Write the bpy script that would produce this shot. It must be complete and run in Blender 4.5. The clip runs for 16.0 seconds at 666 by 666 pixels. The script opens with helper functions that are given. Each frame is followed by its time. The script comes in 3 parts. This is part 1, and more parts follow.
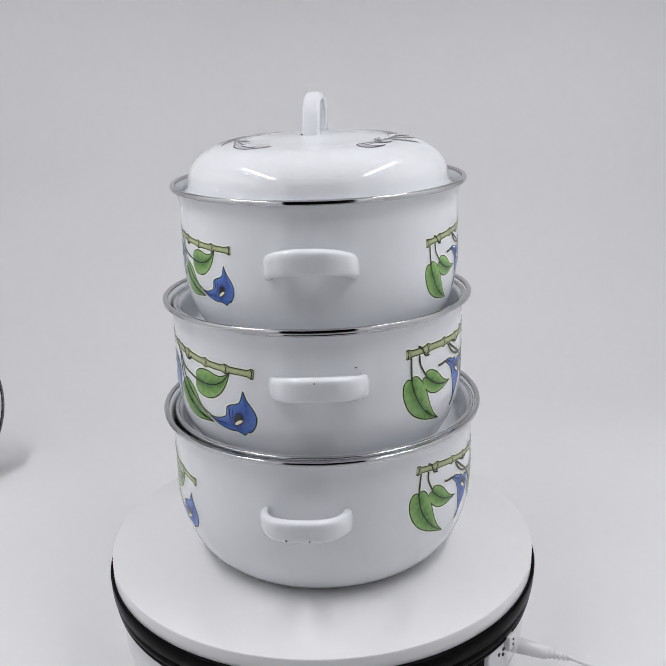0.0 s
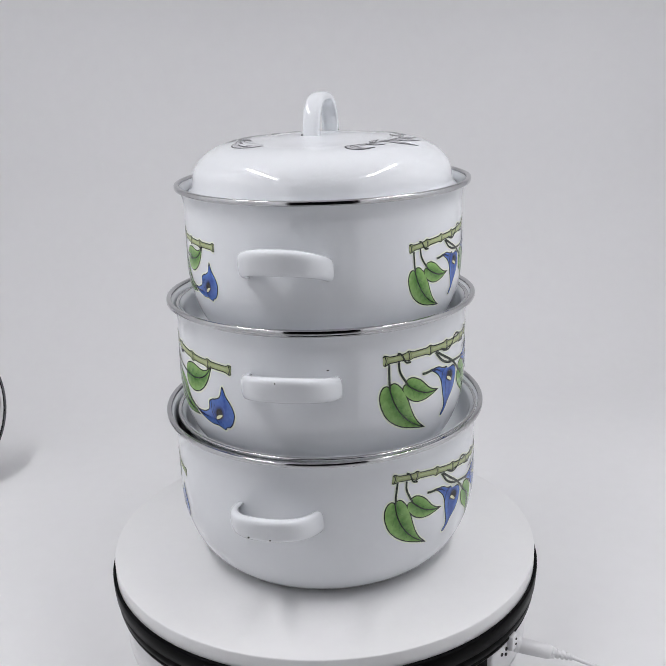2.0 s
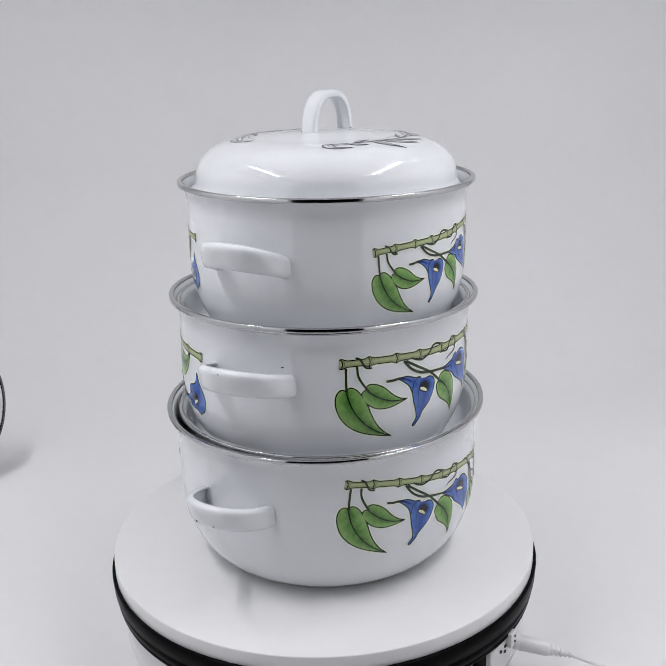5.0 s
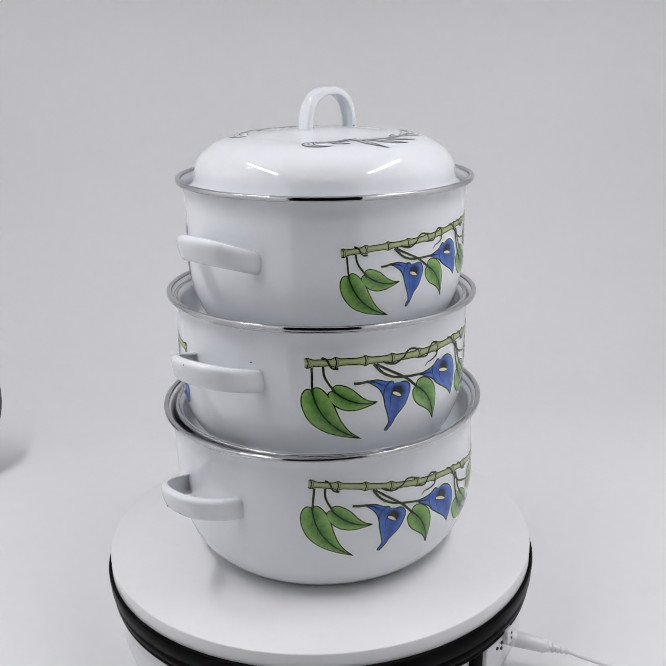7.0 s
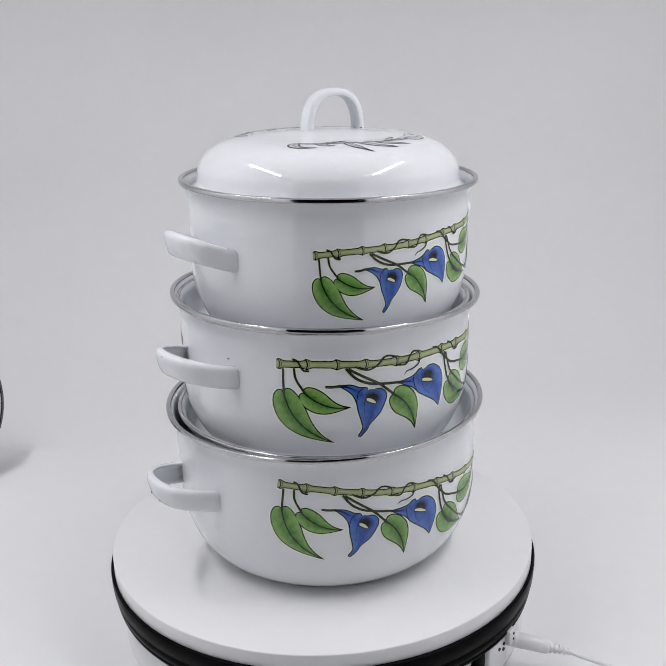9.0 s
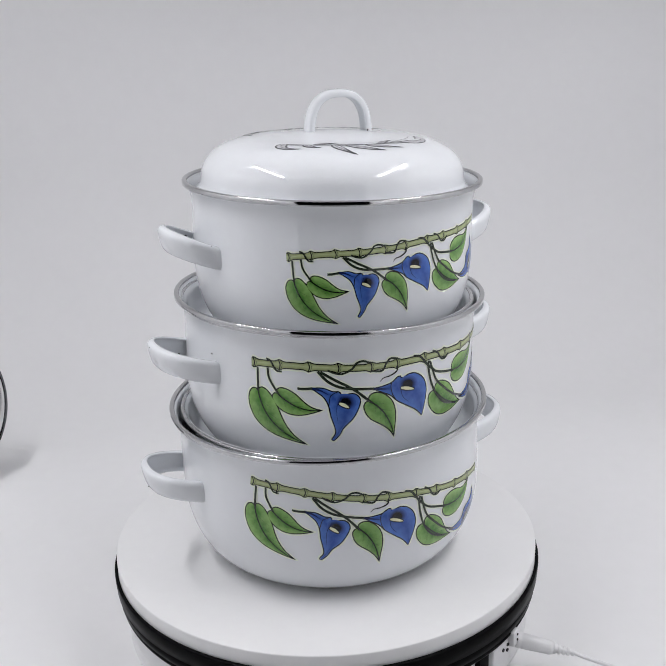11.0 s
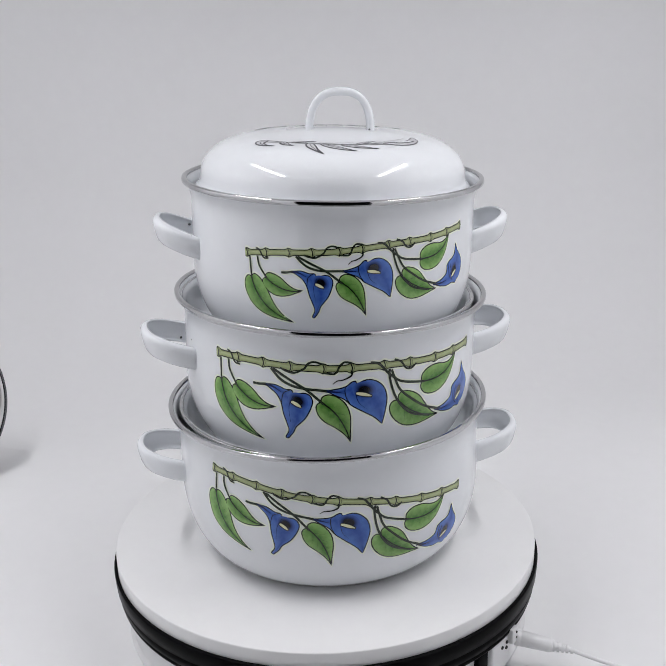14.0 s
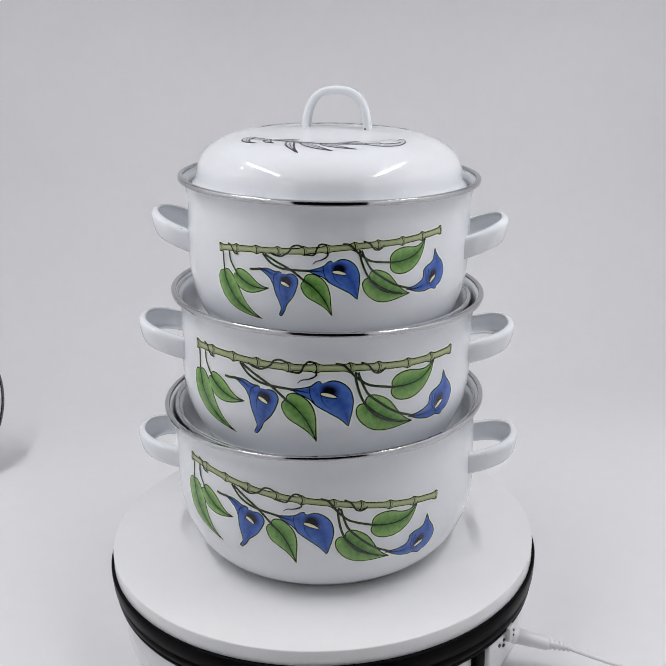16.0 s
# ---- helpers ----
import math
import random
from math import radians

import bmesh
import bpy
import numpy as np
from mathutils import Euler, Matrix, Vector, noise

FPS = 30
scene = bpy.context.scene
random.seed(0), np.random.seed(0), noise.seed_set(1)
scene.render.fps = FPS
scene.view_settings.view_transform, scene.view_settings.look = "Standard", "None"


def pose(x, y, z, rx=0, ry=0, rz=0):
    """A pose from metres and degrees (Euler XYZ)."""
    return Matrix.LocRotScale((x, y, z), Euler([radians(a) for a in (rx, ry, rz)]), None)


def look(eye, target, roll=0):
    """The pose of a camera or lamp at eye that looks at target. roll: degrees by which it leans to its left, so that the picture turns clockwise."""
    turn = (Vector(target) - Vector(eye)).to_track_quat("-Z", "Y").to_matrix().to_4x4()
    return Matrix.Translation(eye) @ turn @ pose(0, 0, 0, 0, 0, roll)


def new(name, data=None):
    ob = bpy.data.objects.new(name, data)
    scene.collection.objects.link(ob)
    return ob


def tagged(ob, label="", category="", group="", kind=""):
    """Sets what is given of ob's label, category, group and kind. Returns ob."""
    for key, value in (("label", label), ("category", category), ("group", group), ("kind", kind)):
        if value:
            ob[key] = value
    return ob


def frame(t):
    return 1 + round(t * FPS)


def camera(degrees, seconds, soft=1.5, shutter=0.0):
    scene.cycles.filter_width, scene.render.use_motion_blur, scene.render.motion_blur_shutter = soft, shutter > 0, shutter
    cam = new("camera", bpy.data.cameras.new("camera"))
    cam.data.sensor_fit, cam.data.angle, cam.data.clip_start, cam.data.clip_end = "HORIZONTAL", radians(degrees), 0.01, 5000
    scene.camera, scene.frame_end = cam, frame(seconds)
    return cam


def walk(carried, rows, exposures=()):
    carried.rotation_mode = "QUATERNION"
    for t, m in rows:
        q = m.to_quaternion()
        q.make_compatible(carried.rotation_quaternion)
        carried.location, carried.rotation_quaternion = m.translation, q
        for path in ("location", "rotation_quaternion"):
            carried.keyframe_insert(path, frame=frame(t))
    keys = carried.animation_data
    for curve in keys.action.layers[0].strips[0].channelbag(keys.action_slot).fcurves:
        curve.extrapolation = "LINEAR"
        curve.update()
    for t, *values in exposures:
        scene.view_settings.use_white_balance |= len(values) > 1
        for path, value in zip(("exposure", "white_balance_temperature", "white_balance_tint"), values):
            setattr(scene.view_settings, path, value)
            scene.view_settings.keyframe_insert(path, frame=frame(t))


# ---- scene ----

# Metres. The turntable's axis is the z axis; its platter's top is z = 0. The camera looks along +y.
EYE = (0.0, -0.7531, 0.4287)
# seconds, yaw, pitch, roll in degrees: a camera held almost still
VIEW = [
    (0.0, -0.94, -18.65, 1.20), (0.5, -0.82, -18.74, 1.33), (1.0, -0.77, -18.75, 1.54), (1.5, -0.79, -18.65, 1.40),
    (2.0, -0.85, -18.62, 1.46), (2.5, -0.75, -18.69, 1.45), (3.0, -0.74, -18.77, 1.36), (3.5, -0.73, -18.77, 1.41),
    (4.0, -0.67, -18.72, 1.34), (6.5, -1.25, -18.91, 1.51), (7.0, -1.10, -18.93, 1.39), (7.5, -1.04, -18.99, 1.53),
    (8.0, -1.08, -19.05, 1.64), (8.5, -0.91, -18.89, 1.55), (9.0, -0.99, -18.88, 1.48), (11.5, -0.68, -18.82, 1.68),
    (12.0, -0.58, -18.85, 1.72), (12.5, -0.63, -19.04, 1.74), (13.0, -0.56, -18.90, 1.66), (13.5, -0.45, -18.88, 1.51),
    (14.0, -0.80, -18.97, 1.50), (14.5, -0.80, -19.04, 1.55), (15.0, -0.84, -19.02, 1.63), (15.5, -0.89, -18.95, 1.62),
    (16.0, -0.96, -19.08, 1.43),
]


def view(yaw, pitch, roll):
    y, p = radians(yaw), radians(pitch)
    way = Vector((-math.sin(y) * math.cos(p), math.cos(y) * math.cos(p), math.sin(p)))
    return look(EYE, Vector(EYE) + way, -roll)


cam = camera(36.21, 16.0, soft=1.0)
walk(cam, [(t, view(a, b, c)) for t, a, b, c in VIEW])

# ---- light: a white photo tent with two LED strips under its roof ----
FLOOR = -0.075
ROOF = 0.78
SIDE = 0.64
BACK = 0.72
FRONT = -0.60
STRIP_Y = -0.13

world = bpy.data.worlds.new("world")
scene.world = world
world.use_nodes = True
world.node_tree.nodes["Background"].inputs[0].default_value = (0.9, 0.95, 1.0, 1)
world.node_tree.nodes["Background"].inputs[1].default_value = 0.02

for sx in (-1, 1):
    lamp = bpy.data.lights.new("led_strip", "AREA")
    lamp.shape, lamp.size, lamp.size_y, lamp.energy = "RECTANGLE", 0.023, 0.46, 3.0
    lamp.color = (0.985, 0.98, 1.0)
    new("led_light", lamp).matrix_world = pose(sx * 0.37, STRIP_Y, ROOF - 0.022, 0, -22 * sx, 0)
scene.view_settings.exposure = 0.0


# ---- materials ----
def shader(name, base, rough=0.5, metal=0.0, vary=0.04, scale=30.0, bump=0.0, bump_scale=200.0, coat=0.0, rough_vary=0.05, ior=1.5, spec=0.5):
    """A surface with a slow stain and a fine grain in its colour and gloss, and a fine relief."""
    m = bpy.data.materials.new(name)
    m.use_nodes = True
    nt = m.node_tree
    b = nt.nodes["Principled BSDF"]
    b.inputs["Metallic"].default_value = metal
    b.inputs["Coat Weight"].default_value = coat
    b.inputs["IOR"].default_value = ior
    b.inputs["Specular IOR Level"].default_value = spec
    b.inputs["Coat Roughness"].default_value = 0.04
    co = nt.nodes.new("ShaderNodeTexCoord")
    big, fine = nt.nodes.new("ShaderNodeTexNoise"), nt.nodes.new("ShaderNodeTexNoise")
    for n, sc in ((big, scale), (fine, scale * 14)):
        n.inputs["Scale"].default_value = sc
        n.inputs["Detail"].default_value = 3
        nt.links.new(co.outputs["Object"], n.inputs["Vector"])
    add = nt.nodes.new("ShaderNodeMath")
    add.operation = "ADD"
    nt.links.new(big.outputs["Fac"], add.inputs[0])
    nt.links.new(fine.outputs["Fac"], add.inputs[1])
    ramp = nt.nodes.new("ShaderNodeMapRange")
    ramp.inputs["From Min"].default_value, ramp.inputs["From Max"].default_value = 0.6, 1.4
    ramp.inputs["To Min"].default_value, ramp.inputs["To Max"].default_value = 1 - vary, 1 + vary
    nt.links.new(add.outputs[0], ramp.inputs["Value"])
    mul = nt.nodes.new("ShaderNodeVectorMath")
    mul.operation = "SCALE"
    mul.inputs[0].default_value = base
    nt.links.new(ramp.outputs[0], mul.inputs["Scale"])
    nt.links.new(mul.outputs[0], b.inputs["Base Color"])
    rr = nt.nodes.new("ShaderNodeMapRange")
    rr.inputs["From Min"].default_value, rr.inputs["From Max"].default_value = 0.3, 0.7
    rr.inputs["To Min"].default_value, rr.inputs["To Max"].default_value = max(rough - rough_vary, 0.02), rough + rough_vary
    nt.links.new(big.outputs["Fac"], rr.inputs["Value"])
    nt.links.new(rr.outputs[0], b.inputs["Roughness"])
    if bump:
        bn = nt.nodes.new("ShaderNodeTexNoise")
        bn.inputs["Scale"].default_value = bump_scale
        nt.links.new(co.outputs["Object"], bn.inputs["Vector"])
        bp = nt.nodes.new("ShaderNodeBump")
        bp.inputs["Strength"].default_value = bump
        bp.inputs["Distance"].default_value = 0.001
        nt.links.new(bn.outputs["Fac"], bp.inputs["Height"])
        nt.links.new(bp.outputs[0], b.inputs["Normal"])
    return m


def print_shader(name, dark, light, radial=False):
    """Glazed print ink: UV x runs across the shape, UV y along it; darker at the heart of the shape. radial: UV y runs from the middle of a round shape to its edge."""
    m = bpy.data.materials.new(name)
    m.use_nodes = True
    nt = m.node_tree
    b = nt.nodes["Principled BSDF"]
    b.inputs["Roughness"].default_value = 0.12
    uv = nt.nodes.new("ShaderNodeUVMap")
    sep = nt.nodes.new("ShaderNodeSeparateXYZ")
    nt.links.new(uv.outputs[0], sep.inputs[0])
    co = nt.nodes.new("ShaderNodeTexCoord")
    no = nt.nodes.new("ShaderNodeTexNoise")
    no.inputs["Scale"].default_value = 260
    no.inputs["Detail"].default_value = 4
    nt.links.new(co.outputs["Object"], no.inputs["Vector"])
    away = nt.nodes.new("ShaderNodeMath")
    away.operation = "SUBTRACT"
    nt.links.new(sep.outputs[0], away.inputs[0])
    away.inputs[1].default_value = 0.5
    ab = nt.nodes.new("ShaderNodeMath")
    ab.operation = "ABSOLUTE"
    nt.links.new(away.outputs[0], ab.inputs[0])
    mix = nt.nodes.new("ShaderNodeMath")
    mix.operation = "MULTIPLY_ADD"
    nt.links.new(no.outputs["Fac"], mix.inputs[0])
    mix.inputs[1].default_value = 0.15 if radial else 0.55
    nt.links.new(sep.outputs[1] if radial else ab.outputs[0], mix.inputs[2])
    ramp = nt.nodes.new("ShaderNodeValToRGB")
    ramp.color_ramp.elements[0].position, ramp.color_ramp.elements[0].color = 0.52 if radial else 0.28, (*dark, 1)
    ramp.color_ramp.elements[1].position, ramp.color_ramp.elements[1].color = 1.0 if radial else 0.78, (*light, 1)
    nt.links.new(mix.outputs[0], ramp.inputs[0])
    nt.links.new(ramp.outputs[0], b.inputs["Base Color"])
    return m


ENAMEL = shader("white_enamel", (0.812, 0.832, 0.862), 0.08, vary=0.012, scale=9, bump=0.03, bump_scale=60, rough_vary=0.03, ior=1.72)
STEEL = shader("rim_steel", (0.53, 0.53, 0.54), 0.09, 1.0, vary=0.05, scale=60)
TENT = shader("tent_cloth", (0.87, 0.87, 0.88), 0.9, vary=0.015, scale=4, bump=0.05, bump_scale=500)
PAPER = shader("sweep_paper", (0.86, 0.86, 0.87), 0.75, vary=0.012, scale=5, bump=0.04, bump_scale=400)
PLATTER = shader("platter_acrylic", (0.83, 0.83, 0.835), 0.38, vary=0.012, scale=8, bump=0.03, bump_scale=700)
BLACK = shader("black_plastic", (0.004, 0.004, 0.0045), 0.34, vary=0.15, scale=40, bump=0.04, bump_scale=900, ior=1.14, spec=0.25)
WHITE_PLASTIC = shader("white_plastic", (0.78, 0.78, 0.79), 0.35, vary=0.02, scale=20, bump=0.05, bump_scale=500)
DARK_ROOM = shader("unlit_room_black", (0.014, 0.014, 0.015), 0.9, vary=0.2, scale=3)
# near-black for discs that stand for shaded holes, and for enamel chips
HOLE_CHIP_DARK = shader("hole_shade_and_chip_dark", (0.02, 0.02, 0.02), 0.6, vary=0.1)
INK = shader("dark_ink", (0.008, 0.012, 0.009), 0.12, vary=0.2, scale=90)
STALK = shader("stalk_green", (0.045, 0.065, 0.04), 0.12, vary=0.2, scale=120)
HALO = shader("pale_print_edge", (0.86, 0.91, 0.79), 0.11, vary=0.02)
LEAF = print_shader("leaf_green", (0.066, 0.205, 0.032), (0.27, 0.47, 0.14))
BLUE = print_shader("flower_blue", (0.030, 0.085, 0.36), (0.085, 0.19, 0.57))
THROAT = print_shader("flower_throat", (0.004, 0.005, 0.012), (0.050, 0.115, 0.42), radial=True)
DEEP_BLUE = shader("deep_blue_ink", (0.008, 0.018, 0.085), 0.12, vary=0.2, scale=150)
CANE_LIGHT = shader("cane_highlight", (0.50, 0.56, 0.30), 0.12, vary=0.15, scale=150)
CREAM = shader("spadix_cream", (0.80, 0.80, 0.55), 0.12, vary=0.05, scale=200)
BAMBOO = print_shader("bamboo_olive", (0.46, 0.52, 0.28), (0.30, 0.35, 0.16))
GREY_INK = shader("grey_ink", (0.085, 0.085, 0.095), 0.12, vary=0.3, scale=150)
GREY_FILL = shader("grey_wash", (0.55, 0.55, 0.57), 0.12, vary=0.2, scale=150)
DARK_STEEL = shader("dark_steel", (0.16, 0.16, 0.17), 0.2, 1.0, vary=0.1, scale=40)
CHROME = shader("polished_steel", (0.70, 0.70, 0.71), 0.07, 1.0, vary=0.03, scale=12)


# ---- mesh helpers ----
def part(name, bm, material, parent=None, label="", smooth=True):
    """Links a bmesh as one mesh object, under a thing or a part."""
    me = bpy.data.meshes.new(name)
    bm.to_mesh(me)
    bm.free()
    for m in material if isinstance(material, (list, tuple)) else [material]:
        me.materials.append(m)
    if smooth:
        me.polygons.foreach_set("use_smooth", [True] * len(me.polygons))
    ob = new(name, me)
    if parent:
        ob.parent = parent
    if label:
        tagged(ob, label)
    return ob


def thing(name, label, category, at=None, group=""):
    ob = new(name)
    ob.empty_display_size = 0.02
    if at:
        ob.matrix_basis = at
    return tagged(ob, label, category, group)


def lathe(bm, profile, n=128, closed=False):
    """Turns a profile of (r, z) round the z axis."""
    rings = []
    for r, z in profile:
        if r < 1e-6:
            rings.append([bm.verts.new((0, 0, z))])
        else:
            rings.append([bm.verts.new((r * math.cos(a), r * math.sin(a), z)) for a in [2 * math.pi * i / n for i in range(n)]])
    pairs = list(zip(rings, rings[1:])) + ([(rings[-1], rings[0])] if closed else [])
    for a, b in pairs:
        for i in range(n):
            j = (i + 1) % n
            q = [a[i % len(a)], a[j % len(a)], b[j % len(b)], b[i % len(b)]]
            q = list(dict.fromkeys(q))
            if len(q) > 2:
                bm.faces.new(q)
    return bm


def box(bm, x0, x1, y0, y1, z0, z1, bevel=0.0):
    made = bmesh.ops.create_cube(bm, size=1, matrix=Matrix.LocRotScale(((x0 + x1) / 2, (y0 + y1) / 2, (z0 + z1) / 2), None, (x1 - x0, y1 - y0, z1 - z0)))
    if bevel:
        bmesh.ops.bevel(bm, geom=list({e for v in made["verts"] for e in v.link_edges}), offset=bevel, segments=3, profile=0.5, affect="EDGES")
    return bm


def bezier(pts, t):
    """The point at t on the Bezier curve of any degree with these control points."""
    p = [Vector(q) for q in pts]
    while len(p) > 1:
        p = [a.lerp(b, t) for a, b in zip(p, p[1:])]
    return p[0]


def sweep(bm, path, half_w, half_t, corner, wide):
    """Sweeps a strap of rounded section along a path. wide: the direction of its width at each path point."""
    rings = []
    n = len(path)
    for i, p in enumerate(path):
        tan = (path[min(i + 1, n - 1)] - path[max(i - 1, 0)]).normalized()
        w = wide[i].normalized()
        th = tan.cross(w).normalized()
        ring = []
        for k in range(20):
            a = 2 * math.pi * k / 20
            c, s = math.cos(a), math.sin(a)
            e = corner
            ring.append(bm.verts.new(p + w * half_w * math.copysign(abs(c) ** e, c) + th * half_t * math.copysign(abs(s) ** e, s)))
        rings.append(ring)
    for a, b in zip(rings, rings[1:]):
        for k in range(20):
            bm.faces.new((a[k], a[(k + 1) % 20], b[(k + 1) % 20], b[k]))
    bm.faces.new(rings[0][::-1])
    bm.faces.new(rings[-1])
    return bm


# ---- the photo tent ----
def build_tent():
    bm = bmesh.new()
    prof = [(FRONT - 0.02, FLOOR)]
    rad = 0.28
    for i in range(17):
        a = math.pi / 2 * i / 16
        prof.append((BACK - rad + rad * math.sin(a), FLOOR + rad - rad * math.cos(a)))
    prof.append((BACK, ROOF))
    back = [(BACK + 0.004, ROOF)] + [(y + 0.004 * (y > BACK - 0.2), z - 0.004) for y, z in prof[::-1]]
    loop = prof + back[0:]
    ends = [[bm.verts.new((x, y, z)) for y, z in loop] for x in (-SIDE, SIDE)]
    n = len(loop)
    for i in range(n):
        j = (i + 1) % n
        bm.faces.new((ends[0][i], ends[0][j], ends[1][j], ends[1][i]))
    tagged(part("backdrop", bm, PAPER), "smooth white paper sweep curving up behind the turntable", "backdrop", kind="structure")
    for n, x in (("wall_west", -1), ("wall_east", 1)):
        bm = box(bmesh.new(), *sorted((x * (SIDE + 0.002), x * (SIDE + 0.012))), FRONT, BACK + 0.02, FLOOR - 0.01, ROOF)
        tagged(part(n, bm, TENT, smooth=False), "white cloth side wall of a photo tent", "wall", kind="structure")
    bm = box(bmesh.new(), -SIDE - 0.012, SIDE + 0.012, FRONT, BACK + 0.02, ROOF + 0.002, ROOF + 0.012)
    tagged(part("ceiling", bm, TENT, smooth=False), "white cloth roof of a photo tent", "ceiling", kind="structure")
    # the front curtain with the opening through which the camera looks
    bm = bmesh.new()
    w, top = 0.285, 0.63
    box(bm, -SIDE, -w, FRONT - 0.006, FRONT - 0.001, FLOOR + 0.002, ROOF)
    box(bm, w, SIDE, FRONT - 0.006, FRONT - 0.001, FLOOR + 0.002, ROOF)
    box(bm, -w, w, FRONT - 0.006, FRONT - 0.001, top, ROOF)
    tagged(part("wall_south", bm, TENT, smooth=False), "white front curtain of the tent with a wide opening", "wall", kind="structure")
    # the unlit room round the tent: an unseen shell, its darkness put into near-black colour
    for name, dims in (("wall_room", (-1.2, 1.2, -2.02, -2.0, FLOOR, 1.3)), ("wall_room_east", (1.2, 1.22, -2.02, FRONT - 0.01, FLOOR, 1.3)), ("wall_room_west", (-1.22, -1.2, -2.02, FRONT - 0.01, FLOOR, 1.3)),
                       ("wall_room_north", (SIDE + 0.012, 1.22, FRONT - 0.01, FRONT + 0.01, FLOOR, 1.3)), ("wall_room_corner", (-1.22, -SIDE - 0.012, FRONT - 0.01, FRONT + 0.01, FLOOR, 1.3)),
                       ("wall_room_over", (-SIDE - 0.012, SIDE + 0.012, FRONT - 0.01, FRONT - 0.001, ROOF + 0.002, 1.3)),
                       ("ceiling_room", (-1.22, 1.22, -2.02, FRONT, 1.3, 1.32)), ("floor_room", (-1.22, 1.22, -2.02, FRONT - 0.022, FLOOR - 0.03, FLOOR - 0.005))):
        tagged(part(name, box(bmesh.new(), *dims), DARK_ROOM, smooth=False), "dark surface of the unlit room before the tent", "room", kind="structure")
    for sx in (-1, 1):
        led = thing("led_strip", "slim white LED strip under the tent roof", "lamp", pose(sx * 0.37, STRIP_Y, ROOF), "tent lamps")
        bm = bmesh.new()
        box(bm, -0.016, -0.0115, -0.23, 0.23, -0.024, 0.0)
        box(bm, 0.0115, 0.016, -0.23, 0.23, -0.024, 0.0)
        box(bm, -0.0115, 0.0115, -0.23, 0.23, -0.006, 0.0)
        part("housing", bm, WHITE_PLASTIC, led, smooth=False)


build_tent()


# ---- turntable ----
TABLE_R = 0.1728


def build_turntable():
    base = thing("turntable", "round motorised display turntable with white platter and black band", "turntable", pose(0, 0, FLOOR))
    h = -FLOOR
    bm = lathe(bmesh.new(), [(0, 0.0), (0.163, 0.0), (0.1655, 0.0015), (0.1665, 0.004), (0.1655, 0.007), (0.164, 0.009), (0.1655, 0.016), (0.1665, 0.0352), (0.1655, 0.0364), (0, 0.0364)])
    part("base", bm, WHITE_PLASTIC, base, "glossy white plastic base")
    bm = lathe(bmesh.new(), [(0, 0.0366), (0.1700, 0.0366), (0.1712, 0.0374), (0.1718, 0.0396), (0.1712, 0.0404), (0.1713, 0.0412), (0.1724, 0.0420), (0.1731, 0.0478), (0.1725, 0.0485), (0.1727, 0.0492), (0.1739, 0.0500),
                             (0.1745, 0.0575), (0.1746, 0.0618), (0.1742, 0.0629), (0.1721, 0.0632), (0.1721, 0.0590), (0.1640, 0.0588), (0, 0.0588)])
    part("band", bm, BLACK, base, "black plastic band under the platter")
    # the platter turns on the base
    bm = lathe(bmesh.new(), [(0, h - 0.0155), (0.1690, h - 0.0155), (0.1713, h - 0.0152), (0.1718, h - 0.0130), (0.1719, h - 0.0012), (0.1717, h - 0.0004), (0.1711, h), (0.10, h), (0, h)])
    platter = part("platter", bm, PLATTER, base, "matt white round platter")
    # the black catch and the socket for the lead
    a = radians(-48.6)
    m = Matrix.Rotation(a, 4, "Z")
    bm = box(bmesh.new(), 0.164, 0.1705, -0.0055, 0.0055, 0.022, 0.0372, 0.001)
    bmesh.ops.transform(bm, matrix=m, verts=bm.verts)
    part("catch", bm, BLACK, base, "small black catch")
    m = Matrix.Rotation(radians(-40.5), 4, "Z")
    bm = box(bmesh.new(), 0.150, 0.1698, -0.013, 0.013, 0.010, 0.0355, 0.002)
    bmesh.ops.transform(bm, matrix=m, verts=bm.verts)
    sock = part("socket", bm, WHITE_PLASTIC, base, "white socket housing", smooth=False)
    # no cut openings: flat discs carry the holes' shade in their colour
    for dy, dz in ((0.001, 0.0285), (0.0075, 0.0300), (0.0070, 0.0255)):
        bm = bmesh.new()
        bmesh.ops.create_cone(bm, cap_ends=True, segments=16, radius1=0.0014, radius2=0.0014, depth=0.001, matrix=m @ pose(0.1700, dy, dz, 0, 90, 0))
        part("hole_shade", bm, HOLE_CHIP_DARK, sock, smooth=False)
    bm = box(bmesh.new(), 0.1695, 0.1745, -0.0045, 0.0045, 0.028, 0.0402, 0.0008)
    bmesh.ops.transform(bm, matrix=Matrix.Rotation(radians(-36), 4, "Z"), verts=bm.verts)
    tab = part("tab", bm, WHITE_PLASTIC, base, "small notched white tab")
    # two more discs coloured as the shade inside holes
    for dz in (0.0322, 0.0367):
        bm = bmesh.new()
        bmesh.ops.create_cone(bm, cap_ends=True, segments=12, radius1=0.0009, radius2=0.0009, depth=0.001, matrix=Matrix.Rotation(radians(-36), 4, "Z") @ pose(0.1746, 0.001, dz, 0, 90, 0))
        part("hole_shade", bm, HOLE_CHIP_DARK, tab, smooth=False)
    return platter


platter = build_turntable()


